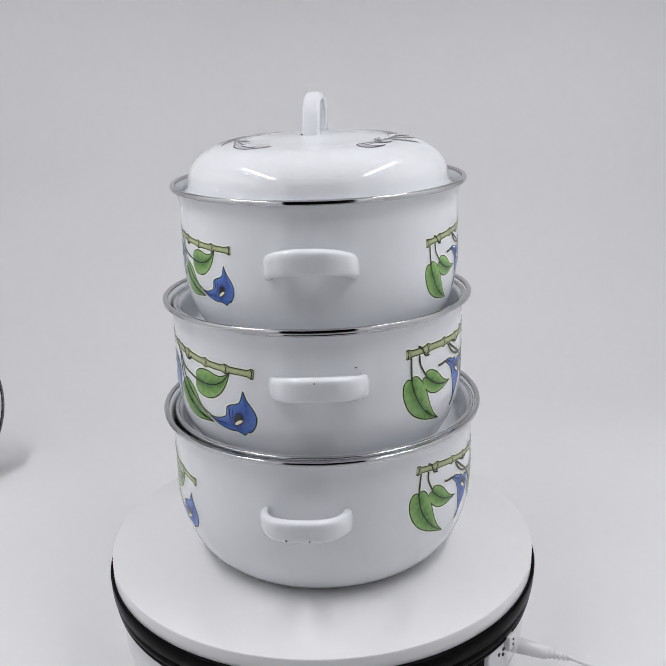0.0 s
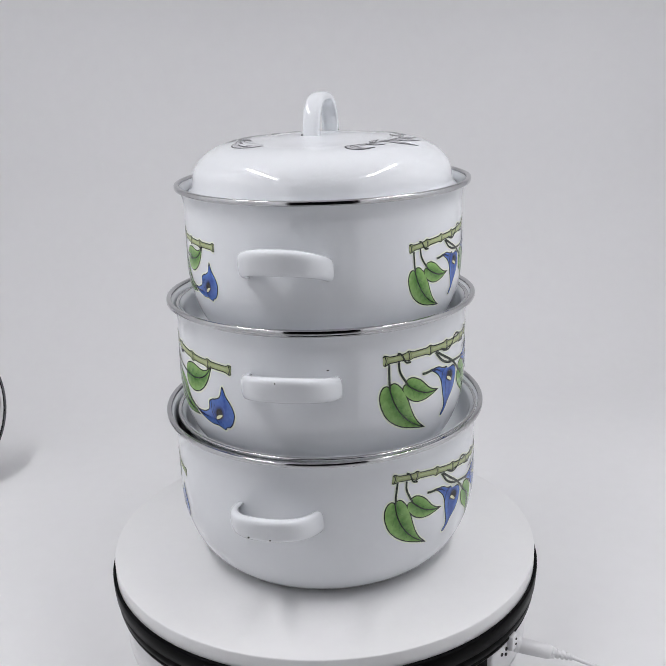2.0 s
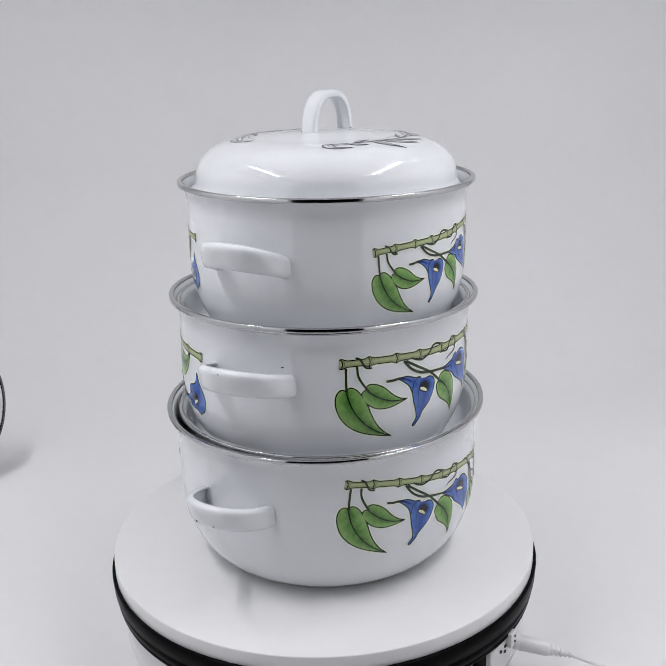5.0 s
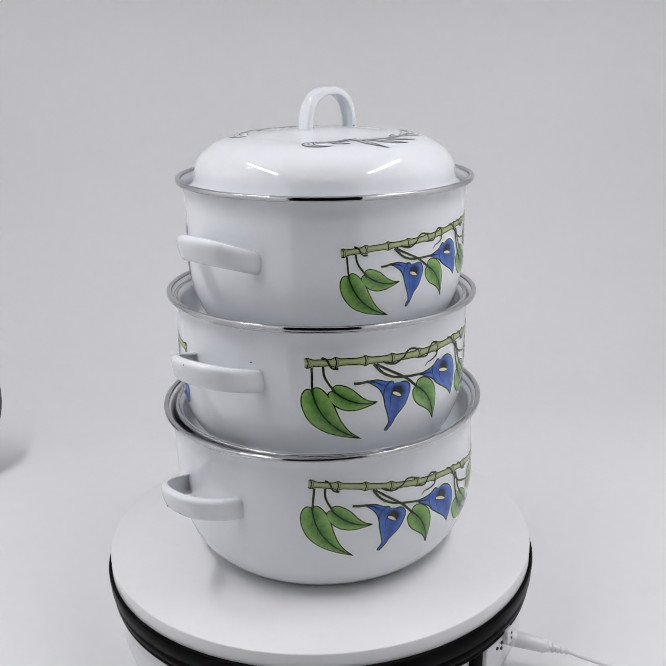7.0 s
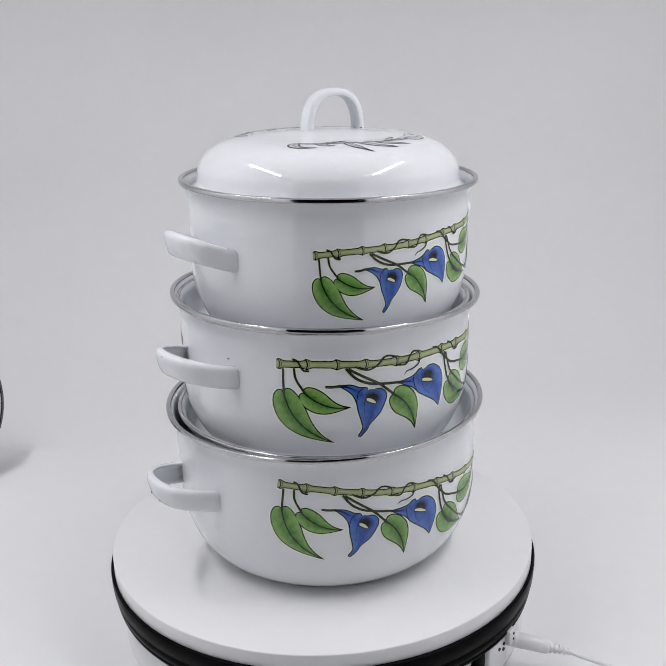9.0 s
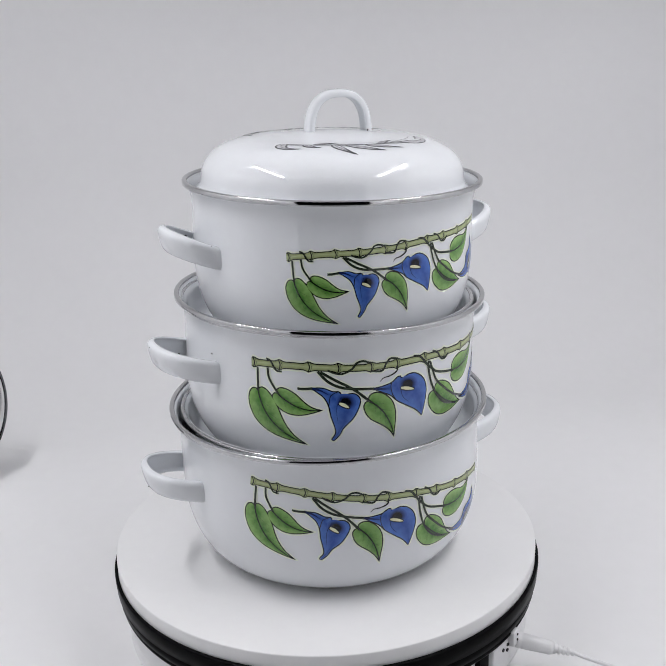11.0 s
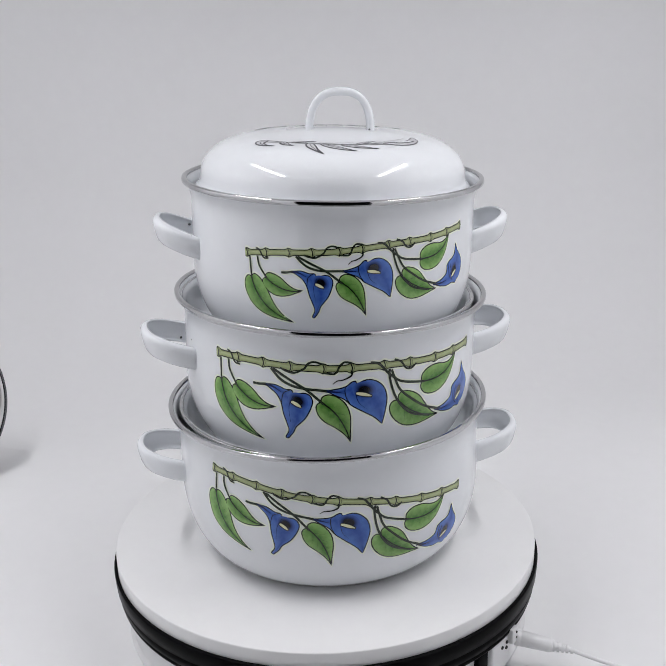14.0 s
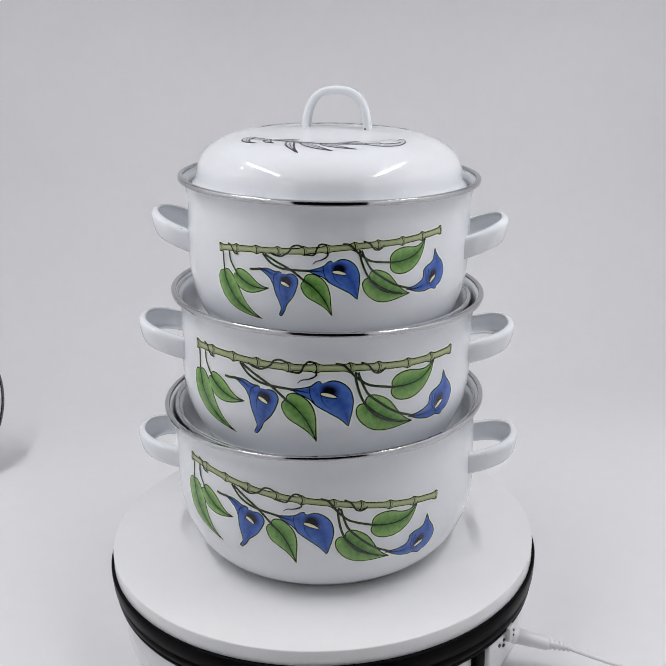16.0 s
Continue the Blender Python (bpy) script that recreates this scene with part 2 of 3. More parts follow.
def build_lead():
    """The white power lead: a tapered plug with a ribbed strain relief and a thin cable on the floor."""
    a = radians(-34)
    lead = thing("power_lead", "white power plug and cable pushed into the turntable", "cable", pose(0.1710 * math.cos(a), 0.1710 * math.sin(a), FLOOR + 0.0280, 0, 10, -12))
    turn = Matrix.Rotation(math.pi / 2, 4, "Y")
    bm = lathe(bmesh.new(), [(0, 0), (0.0054, 0.0), (0.0061, 0.001), (0.0063, 0.004), (0.0057, 0.0046), (0.0061, 0.0052), (0.0055, 0.0265), (0.0046, 0.029), (0, 0.029)], 40)
    bmesh.ops.transform(bm, matrix=turn, verts=bm.verts)
    part("plug", bm, WHITE_PLASTIC, lead)
    prof = [(0, 0.029)]
    for i in range(5):
        z = 0.0292 + i * 0.0034
        r = 0.0042 - i * 0.0004
        prof += [(r, z), (r, z + 0.0018), (r - 0.0012, z + 0.0020), (r - 0.0012, z + 0.0032)]
    bm = lathe(bmesh.new(), prof + [(0, 0.0465)], 32)
    bmesh.ops.transform(bm, matrix=turn, verts=bm.verts)
    part("strain_relief", bm, WHITE_PLASTIC, lead, "ribbed strain relief", smooth=False)
    path = [bezier([(0.044, 0, 0), (0.07, -0.001, -0.004), (0.11, -0.004, -0.0055), (0.16, -0.010, 0.0018), (0.24, -0.060, 0.0158)], i / 40) for i in range(41)]
    bm = sweep(bmesh.new(), path, 0.0015, 0.0015, 1.0, [Vector((0, 0, 1))] * 41)
    part("cable", bm, WHITE_PLASTIC, lead)


build_lead()

# ---- pots ----
# centre offset on the platter, lean in degrees, body radius, rim radius, base height, rim height
POTS = {
    "bottom": dict(c=(0.0060, 0.0010), tilt=(0.0, -0.6), r=0.1184, rim=0.1250, z0=0.0008, z1=0.1224),
    "middle": dict(c=(0.0043, 0.0022), tilt=(-1.86, 1.44), r=0.1116, rim=0.1189, z0=0.0905, z1=0.2089),
    "top": dict(c=(0.0100, 0.0026), tilt=(-1.85, 0.94), r=0.1046, rim=0.1112, z0=0.1775, z1=0.2951),
}


def stand(key, up=0.0):
    """The pose of a pot, or of what sits in it, on the stack: the upper pots lean a little."""
    p = POTS[key]
    return pose(p["c"][0], p["c"][1], p["z0"], p["tilt"][0], p["tilt"][1], 0) @ Matrix.Translation((0, 0, up))


def body_radius(p, z):
    """The outer radius of a pot's wall at height z over its base: a rounded foot, a nearly straight wall, a flared neck."""
    h = p["z1"] - p["z0"]
    r, foot = p["r"], p["r"] - 0.034
    knee = 0.062
    if z < knee:
        u = 1 - z / knee
        return foot + (r - foot) * max(1 - u ** 2.05, 0) ** 0.5
    neck = h - 0.020
    if z > neck:
        u = min((z - neck) / 0.018, 1)
        return r + (p["rim"] - 0.0024 - r) * u ** 2.2
    return r


def pot_body(p):
    h = p["z1"] - p["z0"]
    out = [(0, 0.0012), (p["r"] - 0.040, 0.0012), (p["r"] - 0.036, 0.0)]
    zs = [0.062 * (1 - math.cos(math.pi / 2 * i / 18)) for i in range(19)] + [0.062 + (h - 0.082) * i / 10 for i in range(1, 11)] + [h - 0.02 + 0.018 * i / 10 for i in range(1, 11)]
    out += [(body_radius(p, z), z) for z in zs]
    inner = [(p["rim"] - 0.0040, h - 0.0020)] + [(body_radius(p, h - d) - 0.0022, h - d) for d in (0.004, 0.007, 0.010, 0.014, 0.018, 0.024, 0.034)]
    inner.append((p["r"] - 0.0024, 0.063))
    inner += [(body_radius(p, z) - 0.0024, z + 0.001) for z in zs[18::-2]]
    inner.append((0, 0.0035))
    return lathe(bmesh.new(), out + inner, 160)


def ring(r, z, half_w, half_h, e=0.75, n=160):
    prof = []
    for k in range(20):
        a = 2 * math.pi * k / 20
        c, s = math.cos(a), math.sin(a)
        prof.append((r + half_w * math.copysign(abs(c) ** e, c), z + half_h * math.copysign(abs(s) ** e, s)))
    return lathe(bmesh.new(), prof, n, closed=True)


def channel(half_w, depth):
    """The section of a pressed strap: a rounded back, two lips turned in, a hollow inner side; (across, out)."""
    out = []
    for i in range(13):
        u = -1 + 2 * i / 12
        out.append((half_w * math.sin(u * math.pi / 2), depth * (0.55 - 0.75 * abs(u) ** 3)))
    return out + [(half_w * 0.98, -depth * 0.55), (half_w * 0.90, -depth * 0.70), (half_w * 0.80, -depth * 0.55), (half_w * 0.66, depth * 0.02), (half_w * 0.3, depth * 0.14), (-half_w * 0.3, depth * 0.14),
                  (-half_w * 0.66, depth * 0.02), (-half_w * 0.80, -depth * 0.55), (-half_w * 0.90, -depth * 0.70), (-half_w * 0.98, -depth * 0.55)]


def channel_sweep(bm, pts, wide, middle, half_w, depth):
    """Sweeps the strap along a bow; its back looks away from the middle of the bow."""
    rings = []
    for i, q in enumerate(pts):
        tan = (pts[min(i + 1, len(pts) - 1)] - pts[max(i - 1, 0)]).normalized()
        away = wide.cross(tan).normalized()
        flat = (q - middle) - wide * (q - middle).dot(wide)
        if away.dot(flat) < 0:
            away = -away
        rings.append([bm.verts.new(q + wide * w + away * t) for w, t in channel(half_w, depth)])
    for a, b in zip(rings, rings[1:]):
        for k in range(len(a)):
            m = (k + 1) % len(a)
            bm.faces.new((a[k], a[m], b[m], b[k]))
    bm.faces.new(rings[0][::-1])
    bm.faces.new(rings[-1])
    bmesh.ops.recalc_face_normals(bm, faces=bm.faces)
    return bm


def strap_handle(p, angle, z, out, half_span, rise, half_w=0.0093):
    """A pressed, enamelled strap bent to a U, hollow on its inner side, its ends on the wall."""
    r0 = p["r"] - 0.002
    ex = r0 + out - 0.0028
    bm = bmesh.new()
    pts = []
    for i in range(49):
        a = math.pi * i / 48
        c, s = math.cos(a), math.sin(a)
        y = half_span * math.copysign(abs(c) ** 0.84, c)
        x = (r0 - 0.006) + (ex - r0 + 0.006) * abs(s) ** 0.80
        pts.append(Vector((x, y, z + rise * (x - r0))))
    channel_sweep(bm, pts, Vector((0.24, 0, 1)).normalized(), Vector((r0 - 0.006, 0, z)), half_w, 0.0052)
    bmesh.ops.rotate(bm, cent=(0, 0, 0), matrix=Matrix.Rotation(radians(angle), 3, "Z"), verts=bm.verts)
    return bm


def spline(pts, n):
    """A smooth curve through the points, n steps from each to the next."""
    p = [Vector(q) for q in pts]
    p = [p[0] * 2 - p[1]] + p + [p[-1] * 2 - p[-2]]
    out = []
    for a, b, c, d in zip(p, p[1:], p[2:], p[3:]):
        for i in range(n):
            t = i / n
            out.append(0.5 * (2 * b + (c - a) * t + (2 * a - 5 * b + 4 * c - d) * t * t + (3 * b - a - 3 * c + d) * t ** 3))
    return out + [p[-2]]


def even(path, n):
    """n points at even distances along a path."""
    far = [0.0]
    for a, b in zip(path, path[1:]):
        far.append(far[-1] + (b - a).length)
    out, k = [], 0
    for i in range(n):
        w = far[-1] * i / (n - 1)
        while k < len(far) - 2 and far[k + 1] < w:
            k += 1
        out.append(path[k].lerp(path[k + 1], min((w - far[k]) / max(far[k + 1] - far[k], 1e-9), 1)))
    return out


# ---- the printed garland, drawn in millimetres and laid on the wall ----
class Print:
    """A shape printed on a curved wall: x along the wall, y up, in millimetres, mapped by place(x, y, lift)."""

    def __init__(self, place):
        self.place, self.bm = place, bmesh.new()
        self.uv = self.bm.loops.layers.uv.new("UVMap")

    def sheet(self, rows, mat, lift):
        """Rows of points across, from one end to the other."""
        n, m = len(rows), len(rows[0])
        vs = [[self.bm.verts.new(self.place(q[0], q[1], lift)) for q in row] for row in rows]
        for i in range(n - 1):
            for j in range(m - 1):
                try:
                    f = self.bm.faces.new((vs[i][j], vs[i][j + 1], vs[i + 1][j + 1], vs[i + 1][j]))
                except ValueError:
                    continue
                f.material_index = mat
                for lp, (a, b) in zip(f.loops, ((i, j), (i, j + 1), (i + 1, j + 1), (i + 1, j))):
                    lp[self.uv].uv = (b / (m - 1), a / (n - 1))

    def blade(self, spine, half, mat, lift, back=0.0, grow=0.0, rows=26, cols=8):
        """A leaf-like shape along a Bezier spine. half(t): the half width; back: how far the lobes reach behind the base."""
        ln = (Vector(spine[-1]) - Vector(spine[0])).length
        out = []
        for i in range(rows):
            t = i / (rows - 1)
            p = bezier(spine, t)
            d = (bezier(spine, min(t + 0.01, 1)) - bezier(spine, max(t - 0.01, 0))).normalized()
            nrm = Vector((-d.y, d.x))
            w = half(t) + grow
            slip = -grow * (1 - t) ** 4 + grow * 1.4 * t ** 10
            row = []
            for j in range(cols + 1):
                c = 2 * j / cols - 1
                b = back * math.exp(-t / 0.16) * min(1.0, abs(c) * 1.7)
                row.append(p + nrm * (c * w) + d * (slip - b))
            out.append(row)
        self.sheet(out, mat, lift)

    def line(self, pts, width, mat, lift, n=18, taper=0.0):
        self.blade(pts, lambda t: width / 2 * (1 - taper * t), mat, lift, rows=n, cols=2)

    def stroke(self, pts, width, mat, lift, taper=0.0):
        """An even line along a smooth curve through the points."""
        path = spline(pts, 7)
        rows = []
        for i, q in enumerate(path):
            d = (path[min(i + 1, len(path) - 1)] - path[max(i - 1, 0)]).normalized()
            n = Vector((-d.y, d.x)) * width / 2 * (1 - taper * i / (len(path) - 1))
            rows.append([q - n, q, q + n])
        self.sheet(rows, mat, lift)

    def between(self, one, other, mat, lift, grow=0.0, rows=48, cols=8):
        """The shape between two flanks that share their ends, widened all round."""
        a, b = even(spline(one, 8), rows), even(spline(other, 8), rows)
        loop = a + b[-2:0:-1]
        turn = sum(p.x * q.y - q.x * p.y for p, q in zip(loop, loop[1:] + loop[:1]))
        side = grow if turn < 0 else -grow
        wide = []
        for i, q in enumerate(loop):
            d = (loop[(i + 1) % len(loop)] - loop[i - 1]).normalized()
            wide.append(q + Vector((-d.y, d.x)) * side)
        up = wide[:rows]
        down = [wide[0]] + [wide[-k] for k in range(1, rows - 1)] + [wide[rows - 1]]
        self.sheet([[p.lerp(q, c / cols) for c in range(cols + 1)] for p, q in zip(up, down)], mat, lift)

    def spot(self, cx, cy, a, b, turn, mat, lift):
        ca, sa = math.cos(radians(turn)), math.sin(radians(turn))
        rows = []
        for i in range(7):
            k = max(i / 6, 0.02)
            rows.append([(cx + k * (a * math.cos(q) * ca - b * math.sin(q) * sa), cy + k * (a * math.cos(q) * sa + b * math.sin(q) * ca)) for q in [2 * math.pi * j / 24 for j in range(25)]])
        self.sheet(rows, mat, lift)


LIFT = [0.00010, 0.00018, 0.00026, 0.00034, 0.00042]
INKS = [HALO, INK, LEAF, BLUE, THROAT, CREAM, BAMBOO, STALK, CANE_LIGHT, DEEP_BLUE]


def heart(w, back, length):
    """Half the outline of a heart-shaped blade, from the notch round the lobe to the tip: (along, across)."""
    lobe = [(0, 0), (-1.2 * back, 0.05 * w), (-1.15 * back, 1.0 * w), (0.28 * length, 1.0 * w)]
    flank = [(0.28 * length, 1.0 * w), (0.54 * length, 1.0 * w), (0.76 * length, 0.20 * w), (length, 0)]
    return [bezier(lobe, i / 13) for i in range(14)] + [bezier(flank, i / 15) for i in range(1, 16)]


def draw_heart(pr, spine, w, back, mat, lift, grow=0.0):
    """A heart-shaped blade along a Bezier spine, filled from its midrib to its outline."""
    length = sum((bezier(spine, (i + 1) / 20) - bezier(spine, i / 20)).length for i in range(20))
    edge = heart(w, back, length)
    rows = []

    def bend(x, y):
        t = min(max(x / length, 0), 1)
        p = bezier(spine, t)
        d = (bezier(spine, min(t + 0.01, 1)) - bezier(spine, max(t - 0.01, 0))).normalized()
        return p + d * (x - t * length) + Vector((-d.y, d.x)) * y

    for i, q in enumerate(edge):
        d = (edge[min(i + 1, len(edge) - 1)] - edge[max(i - 1, 0)]).normalized()
        n = Vector((-d.y, d.x))
        if i == 0:
            n = Vector((-0.6, 0.0))
        if i == len(edge) - 1:
            n = Vector((1.6, 0.0))
        o = q + n * grow
        mid = min(max(o.x, 0.0), length + max(grow, 0) * 1.6)
        rows.append([bend(mid + (o.x - mid) * abs(c), max(o.y, 0) * c) for c in (-1, -0.75, -0.5, -0.25, 0, 0.25, 0.5, 0.75, 1)])
    pr.sheet(rows, mat, lift)


def draw_leaf(pr, spine, w, back):
    for mat, lift, g in ((0, LIFT[0], 1.8), (1, LIFT[1], 0.55), (2, LIFT[2], -0.30)):
        draw_heart(pr, spine, w, back, mat, lift, g)
    pr.line(spine, 1.1, 1, LIFT[3], 24, 0.35)
    for t in (0.12, 0.30, 0.48):
        for sgn in (-1, 1):
            a = bezier(spine, t)
            b = bezier(spine, min(t + 0.22, 1))
            d = (b - a).normalized()
            q = b + Vector((-d.y, d.x)) * sgn * w * (0.78 - 0.75 * t)
            pr.line([a, (a + q) / 2 + d * 0.8, q], 0.22, 7, LIFT[3], 8, 0.8)


def draw_flower(pr, flanks, fold, throat, spadix, crease):
    for mat, lift, g in ((0, LIFT[0], 1.8), (1, LIFT[1], 0.50), (3, LIFT[2], -0.35)):
        pr.between(*flanks, mat, lift, g)
    x, y, a, b, turn = throat
    pr.spot(x, y, a, b, turn, 4, LIFT[3])
    pr.stroke([flanks[0][0], bezier([flanks[0][1], flanks[1][1]], 0.5), bezier([flanks[0][2], flanks[1][2]], 0.5)], 2.2, 9, LIFT[3], 0.9)
    pr.stroke(fold, 0.55, 1, LIFT[3] + 0.00003)
    pr.stroke(crease, 0.65, 9, LIFT[3] + 0.00002, 0.8)
    a, b = spadix
    m = ((a[0] + b[0]) / 2, (a[1] + b[1]) / 2 + 0.6)
    pr.blade([a, m, b], lambda t: 0.4 + 1.15 * math.sin(math.pi * min(0.12 + 0.85 * t, 0.999)) ** 0.7, 1, LIFT[3] + 0.00004, 0, 0.35, 12, 4)
    pr.blade([a, m, b], lambda t: 0.1 + 1.15 * math.sin(math.pi * min(0.12 + 0.85 * t, 0.999)) ** 0.7, 5, LIFT[4], 0, -0.05, 12, 4)


# spine control points, half width, lobe length
LEAVES = [
    ([(-96.3, -21.2), (-93, -37), (-83, -50), (-61.6, -58)], 10.4, 4.6),
    ([(-81.4, -20.8), (-73, -27.5), (-64, -32.5), (-50.5, -30.6)], 7.9, 3.6),
    ([(-17, -25.4), (-8, -31), (-2, -40), (2.7, -55)], 9.8, 4.0),
    ([(38, -28), (46, -36.5), (58, -43), (74, -45)], 12.0, 6.5),
    ([(57.4, -16.2), (70, -17), (85, -16.5), (91.9, -1)], 10.5, 3.0),
]
# calla flowers: the two flanks from the stalk to the tip, the fold of the collar, throat (x, y, a, b, turn), spadix ends, crease
FLOWERS = [
    (([(-58.4, -14.8), (-50.3, -14.5), (-43.3, -16.9), (-38.8, -17.0), (-37.2, -20.0), (-30.3, -18.6), (-25.8, -20.5), (-24.3, -26), (-28.7, -36.5), (-35.4, -44), (-37.8, -49), (-41.8, -54.2)],
      [(-58.4, -14.8), (-54, -17.5), (-49.3, -21.3), (-46.2, -27), (-44.4, -35), (-41.8, -43), (-41, -48), (-43.6, -53.4), (-41.8, -54.2)]),
     [(-40, -17), (-44.6, -20), (-46, -27)], (-34.2, -24.6, 7.4, 5.8, -30), ((-38.9, -25.4), (-32.0, -29.0)), [(-37.5, -21), (-40.5, -29), (-39.5, -41)]),
    (([(-15.5, -16.2), (-9, -15.2), (-1.7, -13.2), (2.5, -9.9), (5.2, -9.4), (6.2, -11.2), (12.6, -8.8), (18.8, -9.8), (24.8, -14.5), (27.6, -22), (27.2, -30), (24.9, -42.5)],
      [(-15.5, -16.2), (-10.5, -18.5), (-2.2, -22.5), (2.7, -27), (10.1, -31.5), (18.9, -36.8), (24.9, -42.5)]),
     [(2.5, -10), (-2, -14), (-1.2, -21), (1.5, -25.5)], (11.2, -16.2, 8.4, 6.4, -12), ((5.6, -18.2), (16.4, -20.8)), [(5.2, -18), (7.5, -25), (13, -30)]),
    (([(70.5, -40.6), (79.1, -39.8), (87, -36.6), (89.0, -33), (89.4, -28.9), (93, -26.1), (97.4, -24.6), (101.2, -21.5), (103.2, -13.4)],
      [(70.5, -40.6), (79.8, -44.6), (90, -46.6), (97.4, -46.0), (104.0, -47.8), (105.6, -45.4), (109.5, -44.0), (113, -39.2), (114.6, -32.5), (112, -26.1), (106.6, -20), (103.2, -13.4)]),
     [(91.5, -28), (92.5, -38), (98.5, -44.5)], (99.8, -35.4, 5.6, 8.0, -30), ((96.4, -40.6), (103.2, -36.0)), [(95, -29), (94.5, -37), (103.5, -44.5)]),
]
STALKS = [
    ([(-96.7, -3), (-96.6, -13), (-96.3, -21)], 1.3), ([(-89, -2.4), (-87.7, -10.4), (-81.3, -20.5)], 1.3), ([(-67.6, -15.4), (-63, -15.5), (-57.5, -14.8)], 1.5),
    ([(-53.7, -2.5), (-46.7, -9.7), (-38.3, -13.8), (-28.7, -15.3), (-14.5, -16.2)], 1.5), ([(-51.9, -2.8), (-41.6, -8.7), (-28.7, -15.9), (-16.5, -26)], 1.5),
    ([(29.2, -2.4), (29.4, -8.6), (33.3, -21.2), (39.6, -31.2), (49.3, -38.8), (66, -44)], 1.4), ([(30.7, -3), (32.9, -8.8), (37.7, -18.5), (45.6, -25.6), (58.9, -34.8), (73.5, -40.8)], 1.4),
    ([(15.2, 3.6), (21, 2.3), (26.9, -3.8), (32.9, -9), (40, -13), (58, -16.4)], 1.4),
]
VINES = [
    [(-90, 4.2), (-86.5, 2.4), (-83, -3.4), (-78.5, -4.2)], [(-47, -1.5), (-42, -3.6), (-36.6, -4.1), (-30.2, -0.7), (-27.1, 3.3), (-22.5, 4.4), (-17, 2.6)],
    [(-17, -3.2), (-9.1, -3.6), (-6.2, 1.3), (-3.0, 4.5), (2.4, 3.9)], [(32.6, 4.3), (38, 1.6), (41.8, -3.3), (46.4, -4.1), (50.4, -1.2)],
]
NODES = (-99.5, -80.2, -59.7, -39.8, -17, 2.1, 25.2, 45.1, 67.6, 88, 110)


def stem_y(x):
    return 0.2 + 0.5 * math.sin(x / 15)


def stem_half(x):
    near = min(abs(x - n) for n in NODES)
    return 2.15 + 1.35 * math.exp(-(near / 2.2) ** 2)


def draw_branch(pr):
    xs = [-101.5 + 213.5 * i / 150 for i in range(151)]
    for mat, lift, g in ((0, LIFT[0], 1.8), (1, LIFT[1], 0.50), (6, LIFT[2], -0.25)):
        pr.sheet([[(x, stem_y(x) + (stem_half(x) + g) * c) for c in (-1, -0.5, 0, 0.5, 1)] for x in xs], mat, lift)
    for n in NODES:
        y, h = stem_y(n), stem_half(n)
        pr.stroke([(n - 0.9, y + h + 0.5), (n + 0.5, y), (n - 0.5, y - h - 0.4)], 0.8, 1, LIFT[3])
        pr.stroke([(n + 0.9, y + h - 0.3), (n + 1.9, y), (n + 1.0, y - h + 0.4)], 0.3, 7, LIFT[3])
    # a pale streak along each length of cane
    for a, b in zip(NODES, NODES[1:]):
        m = (a + b) / 2
        pr.stroke([(a + 3, stem_y(a) + 0.3), (m, stem_y(m) + 0.6), (b - 3, stem_y(b) + 0.3)], 0.8, 8, LIFT[3], 0.6)
    for pts, w in [(v, 1.1) for v in VINES] + STALKS:
        pr.stroke(pts, w + 2.4, 0, LIFT[0])
        pr.stroke(pts, w + 0.3, 1, LIFT[3] + 0.00003)
        pr.stroke(pts, w * 0.40, 7, LIFT[4])
    pr.stroke([(2.2, -1.5), (1.9, -5.3), (-3.2, -8), (-7.6, -8.9), (-10.5, -11.3)], 1.5, 1, LIFT[3], 0.7)


def garland(pot, p, angle, z, kx, ky, tilt):
    """One printed garland: its middle at an angle round the pot and a height over the base."""
    ct, st = math.cos(radians(tilt)), math.sin(radians(tilt))

    def place(x, y, lift):
        u, v = (x * ct - y * st) * kx, (x * st + y * ct) * ky
        zz = z + v / 1000
        r = body_radius(p, zz) + lift
        a = radians(angle) + u / 1000 / p["r"]
        return Vector((r * math.cos(a), r * math.sin(a), zz))

    pr = Print(place)
    draw_branch(pr)
    branch = part("printed_branch", pr.bm, INKS, pot, "printed garland of olive bamboo, green leaves and blue calla flowers")
    for spine, w, back in LEAVES:
        pr = Print(place)
        draw_leaf(pr, spine, w, back)
        part("leaf", pr.bm, INKS, branch, "green printed heart-shaped leaf with dark outline")
    for f in FLOWERS:
        pr = Print(place)
        draw_flower(pr, *f)
        part("flower", pr.bm, INKS, branch, "blue printed calla flower with cream spadix")


# chips in the enamel: angle, distance from the axis, height over the base, size
WORN = {
    "bottom": [(-115.7, 0.1232, 0.1180, 0.0013), (-138.0, 0.1232, 0.1180, 0.0011)],
    "middle": [(-122.7, 0.1116, 0.0880, 0.0007)],
    "top": [],
}


